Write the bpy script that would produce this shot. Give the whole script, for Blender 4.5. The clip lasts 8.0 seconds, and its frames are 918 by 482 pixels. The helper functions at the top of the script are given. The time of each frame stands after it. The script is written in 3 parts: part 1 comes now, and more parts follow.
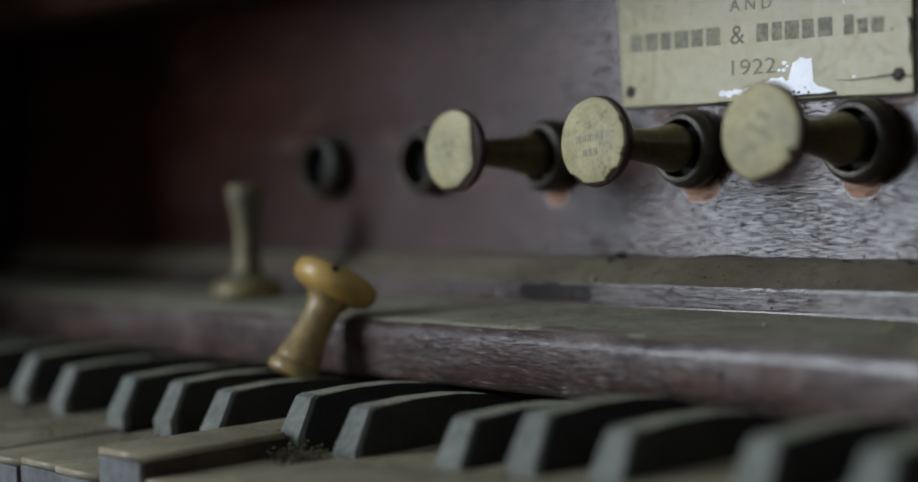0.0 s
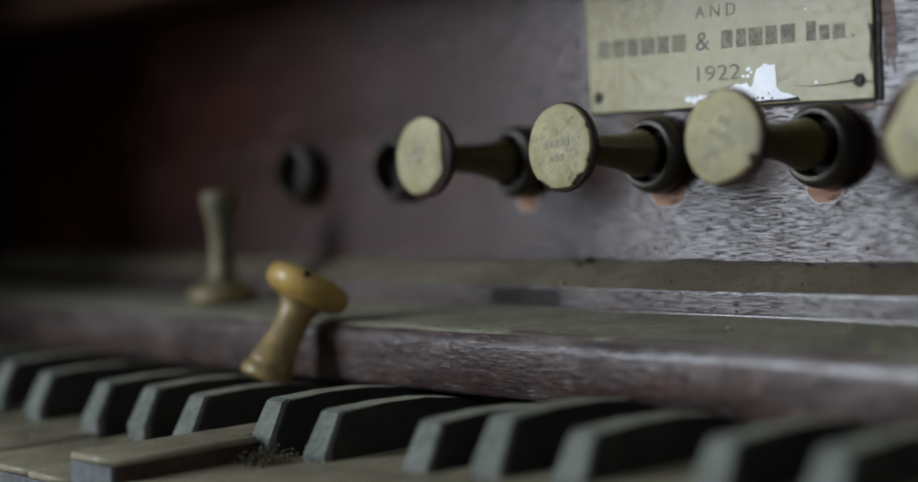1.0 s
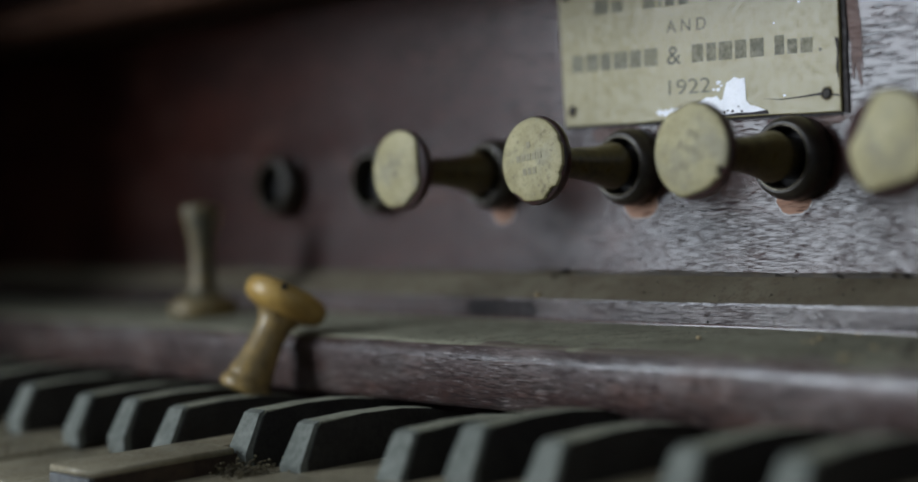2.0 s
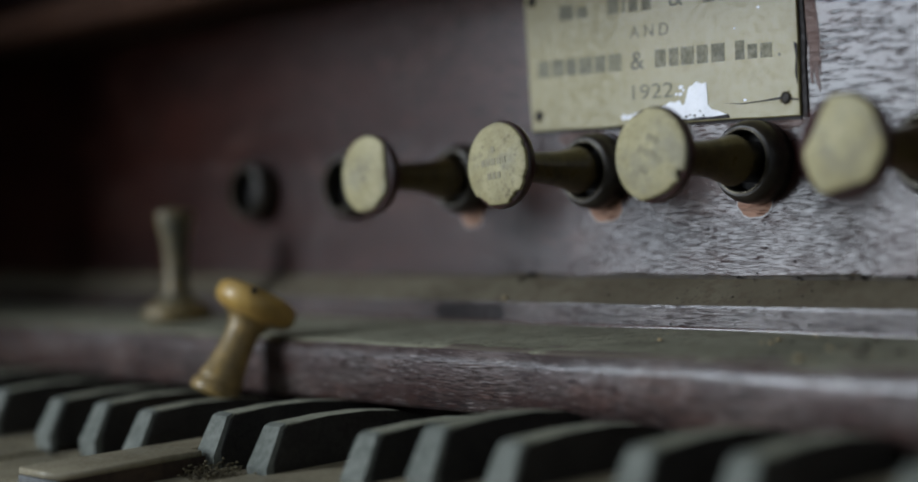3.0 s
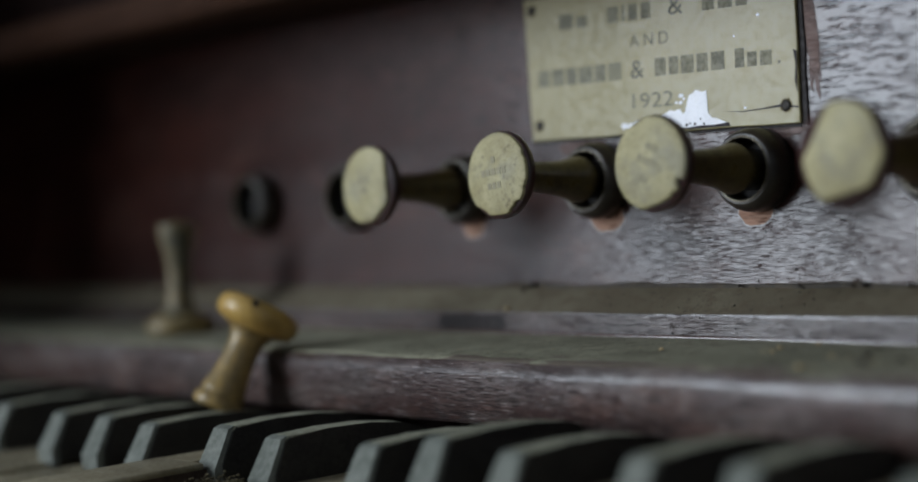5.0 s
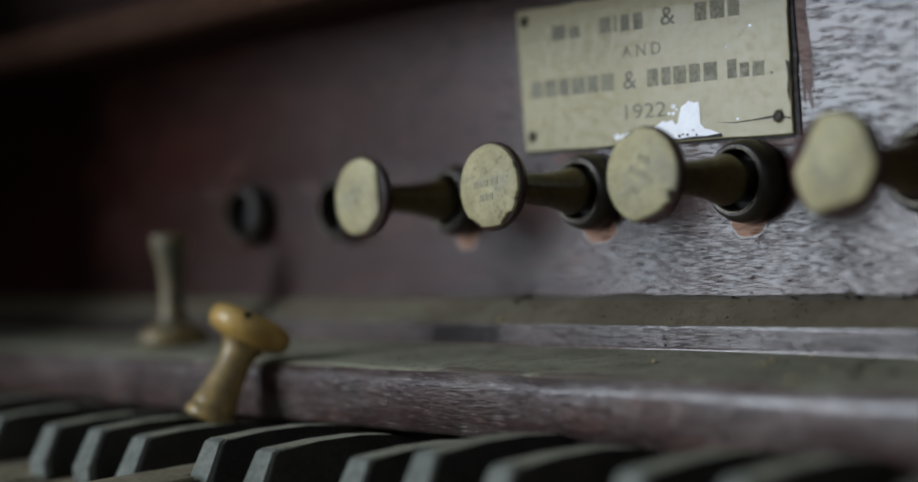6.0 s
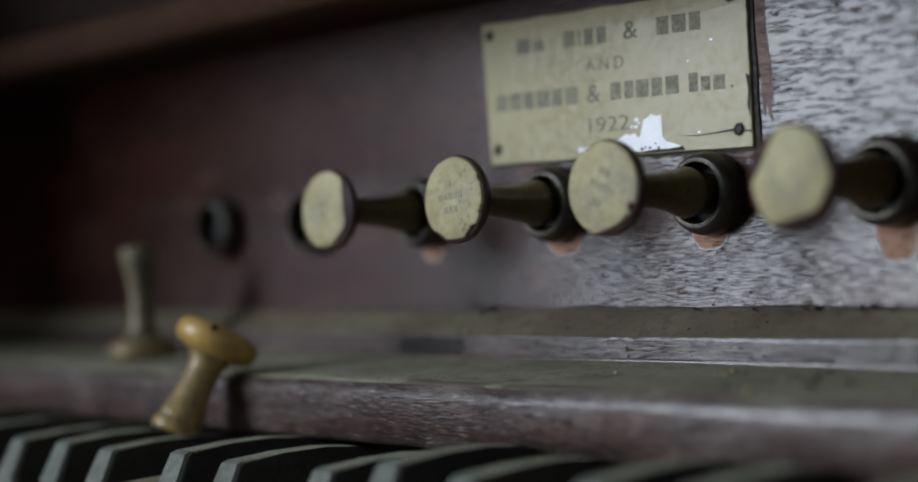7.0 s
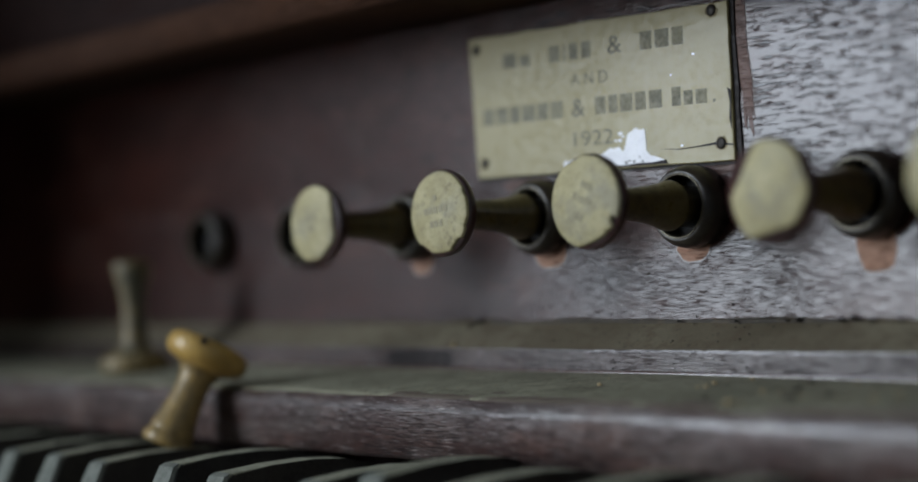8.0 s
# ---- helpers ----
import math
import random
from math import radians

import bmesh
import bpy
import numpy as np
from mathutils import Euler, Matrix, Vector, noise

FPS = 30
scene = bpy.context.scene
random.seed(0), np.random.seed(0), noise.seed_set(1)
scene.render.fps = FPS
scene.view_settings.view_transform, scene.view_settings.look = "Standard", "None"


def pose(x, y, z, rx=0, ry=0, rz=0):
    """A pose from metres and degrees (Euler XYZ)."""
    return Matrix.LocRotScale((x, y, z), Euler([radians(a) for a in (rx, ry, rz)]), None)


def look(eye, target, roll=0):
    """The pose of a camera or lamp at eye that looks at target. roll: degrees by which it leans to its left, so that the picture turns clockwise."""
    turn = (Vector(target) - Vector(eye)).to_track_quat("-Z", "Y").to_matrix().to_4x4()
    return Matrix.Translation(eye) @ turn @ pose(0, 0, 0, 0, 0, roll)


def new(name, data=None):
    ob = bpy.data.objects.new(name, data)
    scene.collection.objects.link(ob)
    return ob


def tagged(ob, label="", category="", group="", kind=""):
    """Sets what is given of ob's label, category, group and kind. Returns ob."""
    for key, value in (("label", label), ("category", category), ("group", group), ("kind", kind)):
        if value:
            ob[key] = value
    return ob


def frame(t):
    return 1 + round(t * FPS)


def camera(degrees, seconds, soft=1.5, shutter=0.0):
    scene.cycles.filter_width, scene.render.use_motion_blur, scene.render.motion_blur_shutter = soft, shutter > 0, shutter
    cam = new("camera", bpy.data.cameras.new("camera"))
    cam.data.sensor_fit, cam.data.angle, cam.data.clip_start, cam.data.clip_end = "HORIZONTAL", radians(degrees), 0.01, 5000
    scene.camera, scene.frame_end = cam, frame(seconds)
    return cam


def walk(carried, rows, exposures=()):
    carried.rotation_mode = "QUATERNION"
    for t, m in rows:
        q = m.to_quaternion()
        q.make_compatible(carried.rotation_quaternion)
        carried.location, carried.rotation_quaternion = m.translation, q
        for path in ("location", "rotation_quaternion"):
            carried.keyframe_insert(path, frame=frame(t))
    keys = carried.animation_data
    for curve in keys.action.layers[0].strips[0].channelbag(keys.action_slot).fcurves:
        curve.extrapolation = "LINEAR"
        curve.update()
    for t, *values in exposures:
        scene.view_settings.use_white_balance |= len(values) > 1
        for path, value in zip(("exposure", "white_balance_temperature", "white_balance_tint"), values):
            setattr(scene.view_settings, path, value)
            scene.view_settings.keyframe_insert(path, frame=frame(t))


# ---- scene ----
cam = camera(31.0, 8.0, soft=1.9)
PATH = [
    (0, (0.48692, -0.38847, 0.04725), (-0.26828, 0.26561, 0.00425), -2.374),
    (0.5, (0.49123, -0.38795, 0.04742), (-0.26153, 0.26882, 0.00274), -2.387),
    (1, (0.49458, -0.38801, 0.04744), (-0.25546, 0.27214, 0.00690), -2.612),
    (1.5, (0.49776, -0.38862, 0.04828), (-0.25052, 0.27378, 0.01202), -2.742),
    (3, (0.51178, -0.38571, 0.04763), (-0.23174, 0.28223, 0.01555), -3.043),
    (3.5, (0.51388, -0.38454, 0.04765), (-0.22926, 0.28402, 0.01986), -3.176),
    (4, (0.51489, -0.38362, 0.04703), (-0.22869, 0.28454, 0.02128), -3.258),
    (5.5, (0.51194, -0.38164, 0.04764), (-0.23684, 0.28073, 0.02338), -3.559),
    (6, (0.51293, -0.37958, 0.04814), (-0.23445, 0.28451, 0.02801), -3.586),
    (6.5, (0.51574, -0.37811, 0.04798), (-0.22668, 0.29166, 0.03341), -3.619),
    (7, (0.51880, -0.37790, 0.04800), (-0.22094, 0.29486, 0.03445), -3.680),
    (7.5, (0.52264, -0.37660, 0.04797), (-0.21809, 0.29509, 0.03584), -3.779),
    (8, (0.52579, -0.37661, 0.04874), (-0.21544, 0.29459, 0.04136), -3.879),
]
walk(cam, [(t, look(eye, target, roll)) for t, eye, target, roll in PATH])
cam.data.dof.use_dof = True
cam.data.dof.focus_distance = 0.486
cam.data.dof.aperture_fstop = 3.4

# ---- light: an overcast window in the far wall of a dim room ----
WORLD_STRENGTH, WINDOW_POWER, EXPOSURE = 0.08, 147.0, 0.0
scene.view_settings.exposure = EXPOSURE
world = bpy.data.worlds.new("sky")
scene.world = world
world.use_nodes = True
wn = world.node_tree.nodes
sky = wn.new("ShaderNodeTexSky")
sky.sky_type, sky.sun_disc = "NISHITA", False
sky.sun_elevation, sky.sun_rotation = radians(28), radians(200)
wn["Background"].inputs["Strength"].default_value = WORLD_STRENGTH
world.node_tree.links.new(sky.outputs[0], wn["Background"].inputs["Color"])

WX0, WX1, WZ0, WZ1, SOUTH = -2.62, -1.20, -0.15, 2.5, -3.0
lamp = bpy.data.lights.new("window_light", "AREA")
lamp.shape, lamp.size, lamp.size_y = "RECTANGLE", WX1 - WX0, WZ1 - WZ0
lamp.energy, lamp.color = WINDOW_POWER, (0.77, 0.875, 1.0)
window_light = new("window_light", lamp)
window_light.matrix_world = look(((WX0 + WX1) / 2, SOUTH - 0.02, (WZ0 + WZ1) / 2), ((WX0 + WX1) / 2, 0, (WZ0 + WZ1) / 2))

# ---- materials ----


def srgb(r, g, b):
    return tuple(((c / 255 + 0.055) / 1.055) ** 2.4 if c > 10 else c / 255 / 12.92 for c in (r, g, b)) + (1,)


class Mat:
    """A node material with small helpers; all textures are in metres."""

    def __init__(self, name, rough=0.5, metal=0.0, coat=0.0):
        self.m = bpy.data.materials.new(name)
        self.m.use_nodes = True
        self.t = self.m.node_tree
        self.n, self.b = self.t.nodes, self.t.nodes["Principled BSDF"]
        self.b.inputs["Roughness"].default_value = rough
        self.b.inputs["Metallic"].default_value = metal
        self.b.inputs["Coat Weight"].default_value = coat
        self.co = self.n.new("ShaderNodeTexCoord").outputs["Object"]

    def put(self, value, socket):
        if hasattr(value, "is_linked"):
            self.t.links.new(value, socket)
        else:
            socket.default_value = value

    def set(self, name, value):
        self.put(value, self.b.inputs[name])
        return self

    def scaled(self, sx, sy, sz, loc=(0, 0, 0)):
        n = self.n.new("ShaderNodeMapping")
        n.inputs["Scale"].default_value = (sx, sy, sz)
        n.inputs["Location"].default_value = loc
        self.t.links.new(self.co, n.inputs["Vector"])
        return n.outputs[0]

    def noise(self, scale, detail=4, rough=0.55, at=None):
        n = self.n.new("ShaderNodeTexNoise")
        n.inputs["Scale"].default_value = scale
        n.inputs["Detail"].default_value = detail
        n.inputs["Roughness"].default_value = rough
        self.t.links.new(at or self.co, n.inputs["Vector"])
        return n.outputs["Fac"]

    def ramp(self, fac, lo, hi, a=0.0, b=1.0):
        n = self.n.new("ShaderNodeMapRange")
        n.interpolation_type = "SMOOTHSTEP"
        self.t.links.new(fac, n.inputs["Value"])
        for key, v in (("From Min", lo), ("From Max", hi), ("To Min", a), ("To Max", b)):
            n.inputs[key].default_value = v
        return n.outputs[0]

    def mix(self, fac, a, b):
        n = self.n.new("ShaderNodeMix")
        n.data_type = "RGBA"
        self.put(fac, n.inputs[0])
        self.put(a, n.inputs[6])
        self.put(b, n.inputs[7])
        return n.outputs[2]

    def math(self, op, a, b=0.0):
        n = self.n.new("ShaderNodeMath")
        n.operation, n.use_clamp = op, False
        self.put(a, n.inputs[0])
        self.put(b, n.inputs[1])
        return n.outputs[0]

    def axis(self, k, src=None):
        n = self.n.new("ShaderNodeSeparateXYZ")
        self.t.links.new(src or self.co, n.inputs[0])
        return n.outputs[k]

    def normal_z(self):
        g = self.n.new("ShaderNodeNewGeometry")
        return self.axis(2, g.outputs["Normal"])

    def random(self):
        return self.n.new("ShaderNodeObjectInfo").outputs["Random"]

    def scatter_origin(self):
        """Moves the texture by a random step for each object, so that no two pieces share their stains."""
        n = self.n.new("ShaderNodeVectorMath")
        n.operation = "ADD"
        self.t.links.new(self.co, n.inputs[0])
        self.t.links.new(self.math("MULTIPLY", self.random(), 7.3), n.inputs[1])
        self.co = n.outputs[0]

    def bump(self, height, depth, strength=1.0):
        n = self.n.new("ShaderNodeBump")
        n.inputs["Distance"].default_value = depth
        n.inputs["Strength"].default_value = strength
        self.t.links.new(height, n.inputs["Height"])
        self.t.links.new(n.outputs[0], self.b.inputs["Normal"])
        return self


def wood(name, dark, light, pore, rough, coat=0.0, bare=None, depth=0.00025, pore_cut=(0.55, 0.60), veil=None, scratch=0.0, spec=0.4, coarse=None):
    """Lacquered hardwood with the grain along x: broad figure, fine lines, short open pores, lost lacquer and a veil of dust."""
    m = Mat(name, rough, 0.0, coat)
    figure = m.noise(26, 3, 0.6, m.scaled(0.25, 1, 1))
    lines = m.noise(2400, 3, 0.6, m.scaled(0.04, 1, 1))
    patchy = m.noise(45, 3, 0.6, m.scaled(0.5, 1, 1, (3, 1, 7)))
    fine = m.math("ADD", m.math("MULTIPLY", m.noise(6500, 1, 0.5, m.scaled(0.03, 1, 1)), 0.6), m.math("MULTIPLY", m.noise(4200, 2, 0.5, m.scaled(0.03, 1, 1, (5, 3, 1))), 0.4))
    if coarse:
        broad = m.math("ADD", m.math("MULTIPLY", m.noise(900, 2, 0.5, m.scaled(0.13, 1, 1, (2, 6, 4))), 0.65), m.math("MULTIPLY", m.noise(2600, 1, 0.5, m.scaled(0.09, 1, 1)), 0.35))
        above = m.ramp(m.math("ADD", m.axis(2), m.ramp(m.noise(70, 2), 0.3, 0.7, -0.006, 0.006)), *coarse)
        fine = m.math("ADD", m.math("MULTIPLY", m.math("SUBTRACT", 1.0, above), fine), m.math("MULTIPLY", above, broad))
    raw = m.math("ADD", fine, m.ramp(patchy, 0.35, 0.7, -0.04, 0.02))
    pores = m.ramp(raw, *pore_cut)
    if coarse:
        pores = m.math("MULTIPLY", pores, m.math("ADD", 0.42, m.math("MULTIPLY", above, 0.58)))
    colour = m.mix(m.ramp(figure, 0.3, 0.7), dark, light)
    colour = m.mix(m.ramp(lines, 0.35, 0.75, 0, 0.6), colour, dark)
    worn = m.ramp(m.noise(60, 5, 0.65, m.scaled(0.4, 1, 1)), 0.5, 0.68)
    if bare:
        colour = m.mix(m.math("MULTIPLY", worn, 0.75), colour, bare)
    if veil:
        dusty = m.ramp(m.noise(110, 5, 0.7, m.scaled(0.25, 1, 1, (0.4, 0.2, 0.9))), 0.40, 0.66, 0.04, 0.6)
        colour = m.mix(dusty, colour, veil)
    if scratch:
        marks = m.ramp(m.noise(4200, 2, 0.5, m.scaled(0.035, 1, 1, (1, 4, 2))), 0.62, 0.70, 0, scratch)
        colour = m.mix(marks, colour, srgb(190, 180, 175))
    colour = m.mix(m.math("MULTIPLY", pores, 0.8), colour, pore)
    m.set("Base Color", colour)
    r = m.math("ADD", m.ramp(lines, 0.3, 0.7, rough - 0.06, rough + 0.1), m.math("MULTIPLY", pores, 0.4))
    m.set("Roughness", m.math("ADD", r, m.math("MULTIPLY", worn, 0.15)))
    height = m.math("SUBTRACT", m.math("MULTIPLY", lines, 0.45), m.math("MULTIPLY", pores, 1.2))
    m.bump(height, depth, 0.9)
    m.t.links.new(m.b.inputs["Normal"].links[0].from_socket, m.b.inputs["Coat Normal"])
    m.b.inputs["Coat Roughness"].default_value = 0.16
    m.b.inputs["Specular IOR Level"].default_value = spec
    return m.m


MAHOGANY = wood("worn_mahogany", srgb(44, 20, 15), srgb(68, 35, 27), srgb(24, 15, 13), 0.32, 0.70, srgb(80, 50, 41), 0.0001, (0.49, 0.60), spec=0.12, coarse=(0.055, 0.066))
LEDGE_WOOD = wood("ledge_mahogany", srgb(52, 27, 22), srgb(84, 52, 44), srgb(24, 14, 12), 0.44, 0.3, srgb(108, 78, 68), 0.0003, (0.52, 0.60), srgb(112, 101, 96), 0.6)
TRIM_WOOD = wood("moulding_mahogany", srgb(40, 23, 20), srgb(62, 40, 35), srgb(22, 14, 12), 0.38, 0.55, srgb(82, 62, 56), 0.00015, (0.54, 0.62), srgb(80, 72, 69), 0.4)
DARK_WOOD = wood("dark_mahogany", srgb(26, 13, 10), srgb(40, 21, 16), srgb(12, 7, 6), 0.7, spec=0.12)
NOSE_WOOD = wood("worn_nose", srgb(52, 32, 28), srgb(84, 58, 52), srgb(28, 18, 16), 0.36, 0.7, srgb(112, 94, 88), 0.0002, (0.55, 0.63), srgb(116, 110, 107), 0.7)
RED_WOOD = wood("red_mahogany", srgb(52, 33, 23), srgb(70, 47, 34), srgb(28, 17, 12), 0.8, spec=0.1)
WORN = wood("worn_reddish_wood", srgb(84, 54, 44), srgb(122, 88, 74), srgb(40, 24, 20), 0.5, 0.1)
BARE = wood("bare_wood", srgb(146, 106, 86), srgb(176, 138, 114), srgb(96, 62, 48), 0.7)


def dusty_ledge(name, a, b, brown, worn=None):
    m = Mat(name, 0.85)
    big = m.noise(30, 4, 0.6)
    fine = m.noise(900, 5, 0.7)
    specks = m.ramp(m.noise(420, 3, 0.6), 0.60, 0.70)
    blotch = m.ramp(m.noise(170, 6, 0.75), 0.46, 0.64, 0, brown)
    dust = m.mix(m.ramp(big, 0.3, 0.7), a, b)
    dust = m.mix(m.ramp(fine, 0.35, 0.75, 0, 0.35), dust, srgb(74, 72, 58))
    dust = m.mix(blotch, dust, srgb(84, 72, 55))
    dust = m.mix(m.math("MULTIPLY", specks, 0.6), dust, srgb(54, 44, 34))
    if worn:
        away = m.math("ADD", m.axis(1), m.ramp(m.noise(55, 4, 0.65, m.scaled(0.6, 1, 1)), 0.3, 0.7, -0.007, 0.007))
        rim = m.math("SUBTRACT", away, m.ramp(m.axis(0), 0.09, 0.17, -0.069, -0.0565))
        lost = m.ramp(rim, -0.001, 0.001, 1.0, 0.0)
        dust = m.mix(m.math("MULTIPLY", lost, 0.75), dust, worn)
    m.set("Base Color", dust)
    m.set("Roughness", m.ramp(big, 0.3, 0.7, 0.7, 0.9))
    if worn:
        m.set("Roughness", m.math("SUBTRACT", 0.8, m.math("MULTIPLY", lost, 0.42)))
    m.bump(m.math("ADD", fine, m.math("MULTIPLY", big, 2)), 0.0002, 0.7)
    return m.m


DUST = dusty_ledge("dusty_ledge", srgb(130, 128, 107), srgb(158, 155, 132), 0.5, srgb(100, 86, 80))
CONTACT_GRIME = dusty_ledge("contact_grime", srgb(46, 38, 30), srgb(70, 60, 46), 0.7)
# Browner copy of the ledge dust, the slope's dimness put into its colour.
SLOPE_DUST_DIM = dusty_ledge("dimmed_brown_dust", srgb(90, 80, 62), srgb(116, 108, 88), 0.85)


def ivory(name, light, dark, stain, rough=0.42, scale=1.0, grime=None, relief=0.0001):
    m = Mat(name, rough, 0, 0.0 if grime else 0.1)
    m.scatter_origin()
    big = m.noise(70 * scale, 5, 0.65)
    fine = m.noise(900 * scale, 4, 0.7)
    c = m.mix(m.ramp(big, 0.32, 0.7), light, dark)
    c = m.mix(m.ramp(fine, 0.45, 0.8, 0, 0.4), c, stain)
    c = m.mix(m.ramp(m.noise(260 * scale, 4, 0.7), 0.58, 0.74, 0, 0.7), c, stain)
    if grime:
        c = m.mix(m.ramp(m.noise(95, 3, 0.6), 0.44, 0.68, 0, 0.55), c, grime)
        c = m.mix(m.ramp(m.noise(620, 3, 0.7), 0.60, 0.72, 0, 0.6), c, srgb(98, 92, 78))
    m.set("Base Color", c)
    m.set("Roughness", m.ramp(fine, 0.3, 0.7, rough - 0.07, rough + 0.15))
    m.bump(m.math("ADD", fine, big), relief, 0.5)
    return m.m


FACE = ivory("aged_ivory_face", srgb(190, 180, 138), srgb(160, 149, 106), srgb(100, 88, 60), 0.58, grime=srgb(134, 130, 114))
PLATE = ivory("yellowed_plate", srgb(158, 147, 103), srgb(152, 141, 98), srgb(145, 134, 92), 0.42, 0.5, relief=0.00002)
KEY_IVORY = ivory("dirty_key_ivory", srgb(166, 156, 130), srgb(138, 128, 104), srgb(84, 74, 58), 0.5, 0.7)
WHITE = ivory("white_chip", srgb(236, 236, 240), srgb(222, 222, 228), srgb(190, 188, 186), 0.3)


def plain(name, a, b, rough, metal=0.0, scale=500, depth=0.0001, coat=0.0):
    m = Mat(name, rough, metal, coat)
    m.scatter_origin()
    n = m.noise(scale, 4, 0.65)
    big = m.noise(scale * 0.15, 3, 0.6)
    m.set("Base Color", m.mix(m.ramp(m.math("ADD", m.math("MULTIPLY", n, 0.5), m.math("MULTIPLY", big, 0.5)), 0.35, 0.65), a, b))
    m.set("Roughness", m.ramp(n, 0.3, 0.7, max(rough - 0.1, 0.05), min(rough + 0.12, 1)))
    m.bump(n, depth, 0.5)
    return m.m


STEM = plain("dirty_brass_lacquer", srgb(94, 82, 46), srgb(54, 45, 28), 0.36, 0.0, 300, 0.0001, 0.2)
RIM = plain("dark_red_rim", srgb(66, 38, 35), srgb(40, 23, 21), 0.4, 0, 400, 0.0001, 0.3)
COLLAR = plain("black_brown_collar", srgb(58, 51, 41), srgb(36, 31, 26), 0.4, 0, 350, 0.0001, 0.15)
GLOSS = plain("glossy_lacquer", srgb(96, 76, 70), srgb(70, 50, 46), 0.22, 0, 500, 0.00006, 0.8)
BUSH = plain("tarnished_metal", srgb(110, 104, 90), srgb(70, 64, 52), 0.35, 0.8, 600)
BLACK = plain("black_hole_shade", srgb(10, 8, 8), srgb(14, 11, 10), 0.8)
BOXWOOD = plain("boxwood", srgb(198, 162, 88), srgb(156, 122, 60), 0.42, 0, 160, 0.00015, 0.15)
STEM_BOXWOOD = plain("soiled_boxwood", srgb(176, 146, 88), srgb(126, 106, 66), 0.45, 0, 210, 0.00015, 0.15)
OLD_BOXWOOD = plain("dusty_boxwood", srgb(146, 123, 74), srgb(74, 74, 62), 0.5, 0, 110, 0.00015)
EBONY = plain("ebony", srgb(50, 48, 44), srgb(34, 32, 30), 0.5, 0, 700, 0.00008)
KEY_DUST = plain("dust_on_ebony", srgb(122, 125, 116), srgb(94, 98, 90), 0.8, 0, 420, 0.0001)
# Key dust again, lightened so that the tops' light sits in the colour.
TOP_DUST_LIT = plain("brightened_dust", srgb(158, 157, 136), srgb(122, 122, 104), 0.9, 0, 420, 0.0001)
KEY_FRONT = plain("grey_key_front", srgb(108, 110, 108), srgb(78, 80, 81), 0.6, 0, 260)
KEY_WOOD = plain("key_limewood", srgb(76, 58, 41), srgb(48, 35, 26), 0.7, 0, 300)
INK = plain("worn_ink", srgb(116, 113, 94), srgb(92, 90, 76), 0.6, 0, 900)
BAR_INK = plain("rubbed_ink", srgb(136, 131, 104), srgb(106, 103, 84), 0.6, 0, 700)
FAINT_INK = plain("faint_ink", srgb(158, 150, 118), srgb(140, 132, 104), 0.6, 0, 900)
# Serves real stains and the shadow strips round the plate.
EDGE_DARK = plain("dark_stain_and_shade", srgb(34, 22, 20), srgb(18, 12, 11), 0.7, 0, 500)
LACQUER_LIP = plain("pale_lacquer_lip", srgb(150, 142, 138), srgb(112, 102, 98), 0.35, 0, 900)
RUST = plain("rust_bloom", srgb(134, 120, 82), srgb(104, 92, 62), 0.7, 0, 900)
IRON = plain("rusty_screw", srgb(44, 38, 30), srgb(26, 22, 18), 0.55, 0.4, 900)

def grit_mix():
    m = Mat("grit", 0.9)
    pick = m.n.new("ShaderNodeNewGeometry").outputs["Random Per Island"]
    m.set("Base Color", m.mix(m.ramp(pick, 0.45, 0.9), srgb(52, 42, 33), srgb(170, 150, 112)))
    return m.m


GRIT = grit_mix()
FLUFF = plain("dust_fluff", srgb(118, 108, 80), srgb(70, 62, 46), 0.95, 0, 800)
PLASTER = plain("room_plaster", srgb(208, 209, 210), srgb(194, 196, 197), 0.9, 0, 3, 0.002)
FLOOR = plain("room_floor", srgb(112, 94, 76), srgb(92, 76, 60), 0.6, 0, 6, 0.001)

# ---- mesh helpers ----


def link(name, bm, mats, parent=None, smooth=False):
    me = bpy.data.meshes.new(name)
    bmesh.ops.recalc_face_normals(bm, faces=bm.faces)
    for f in bm.faces:
        f.smooth = smooth
    bm.to_mesh(me)
    bm.free()
    for m in mats if isinstance(mats, (list, tuple)) else [mats]:
        me.materials.append(m)
    ob = new(name, me)
    ob.parent = parent
    return ob


def part(name, bm, mats, parent, label="", smooth=False):
    return tagged(link(name, bm, mats, parent, smooth), label)


def thing(name, m, label, category, group=""):
    ob = new(name)
    ob.empty_display_size = 0.01
    ob.matrix_world = m
    return tagged(ob, label, category, group)


def box(x0, x1, y0, y1, z0, z1, bevel=0.0, seg=2):
    bm = bmesh.new()
    bmesh.ops.create_cube(bm, size=1, matrix=Matrix.Translation(((x0 + x1) / 2, (y0 + y1) / 2, (z0 + z1) / 2)) @ Matrix.Diagonal((x1 - x0, y1 - y0, z1 - z0, 1)))
    if bevel:
        bmesh.ops.bevel(bm, geom=bm.edges[:], offset=bevel, segments=seg, affect="EDGES", profile=0.5)
    return bm


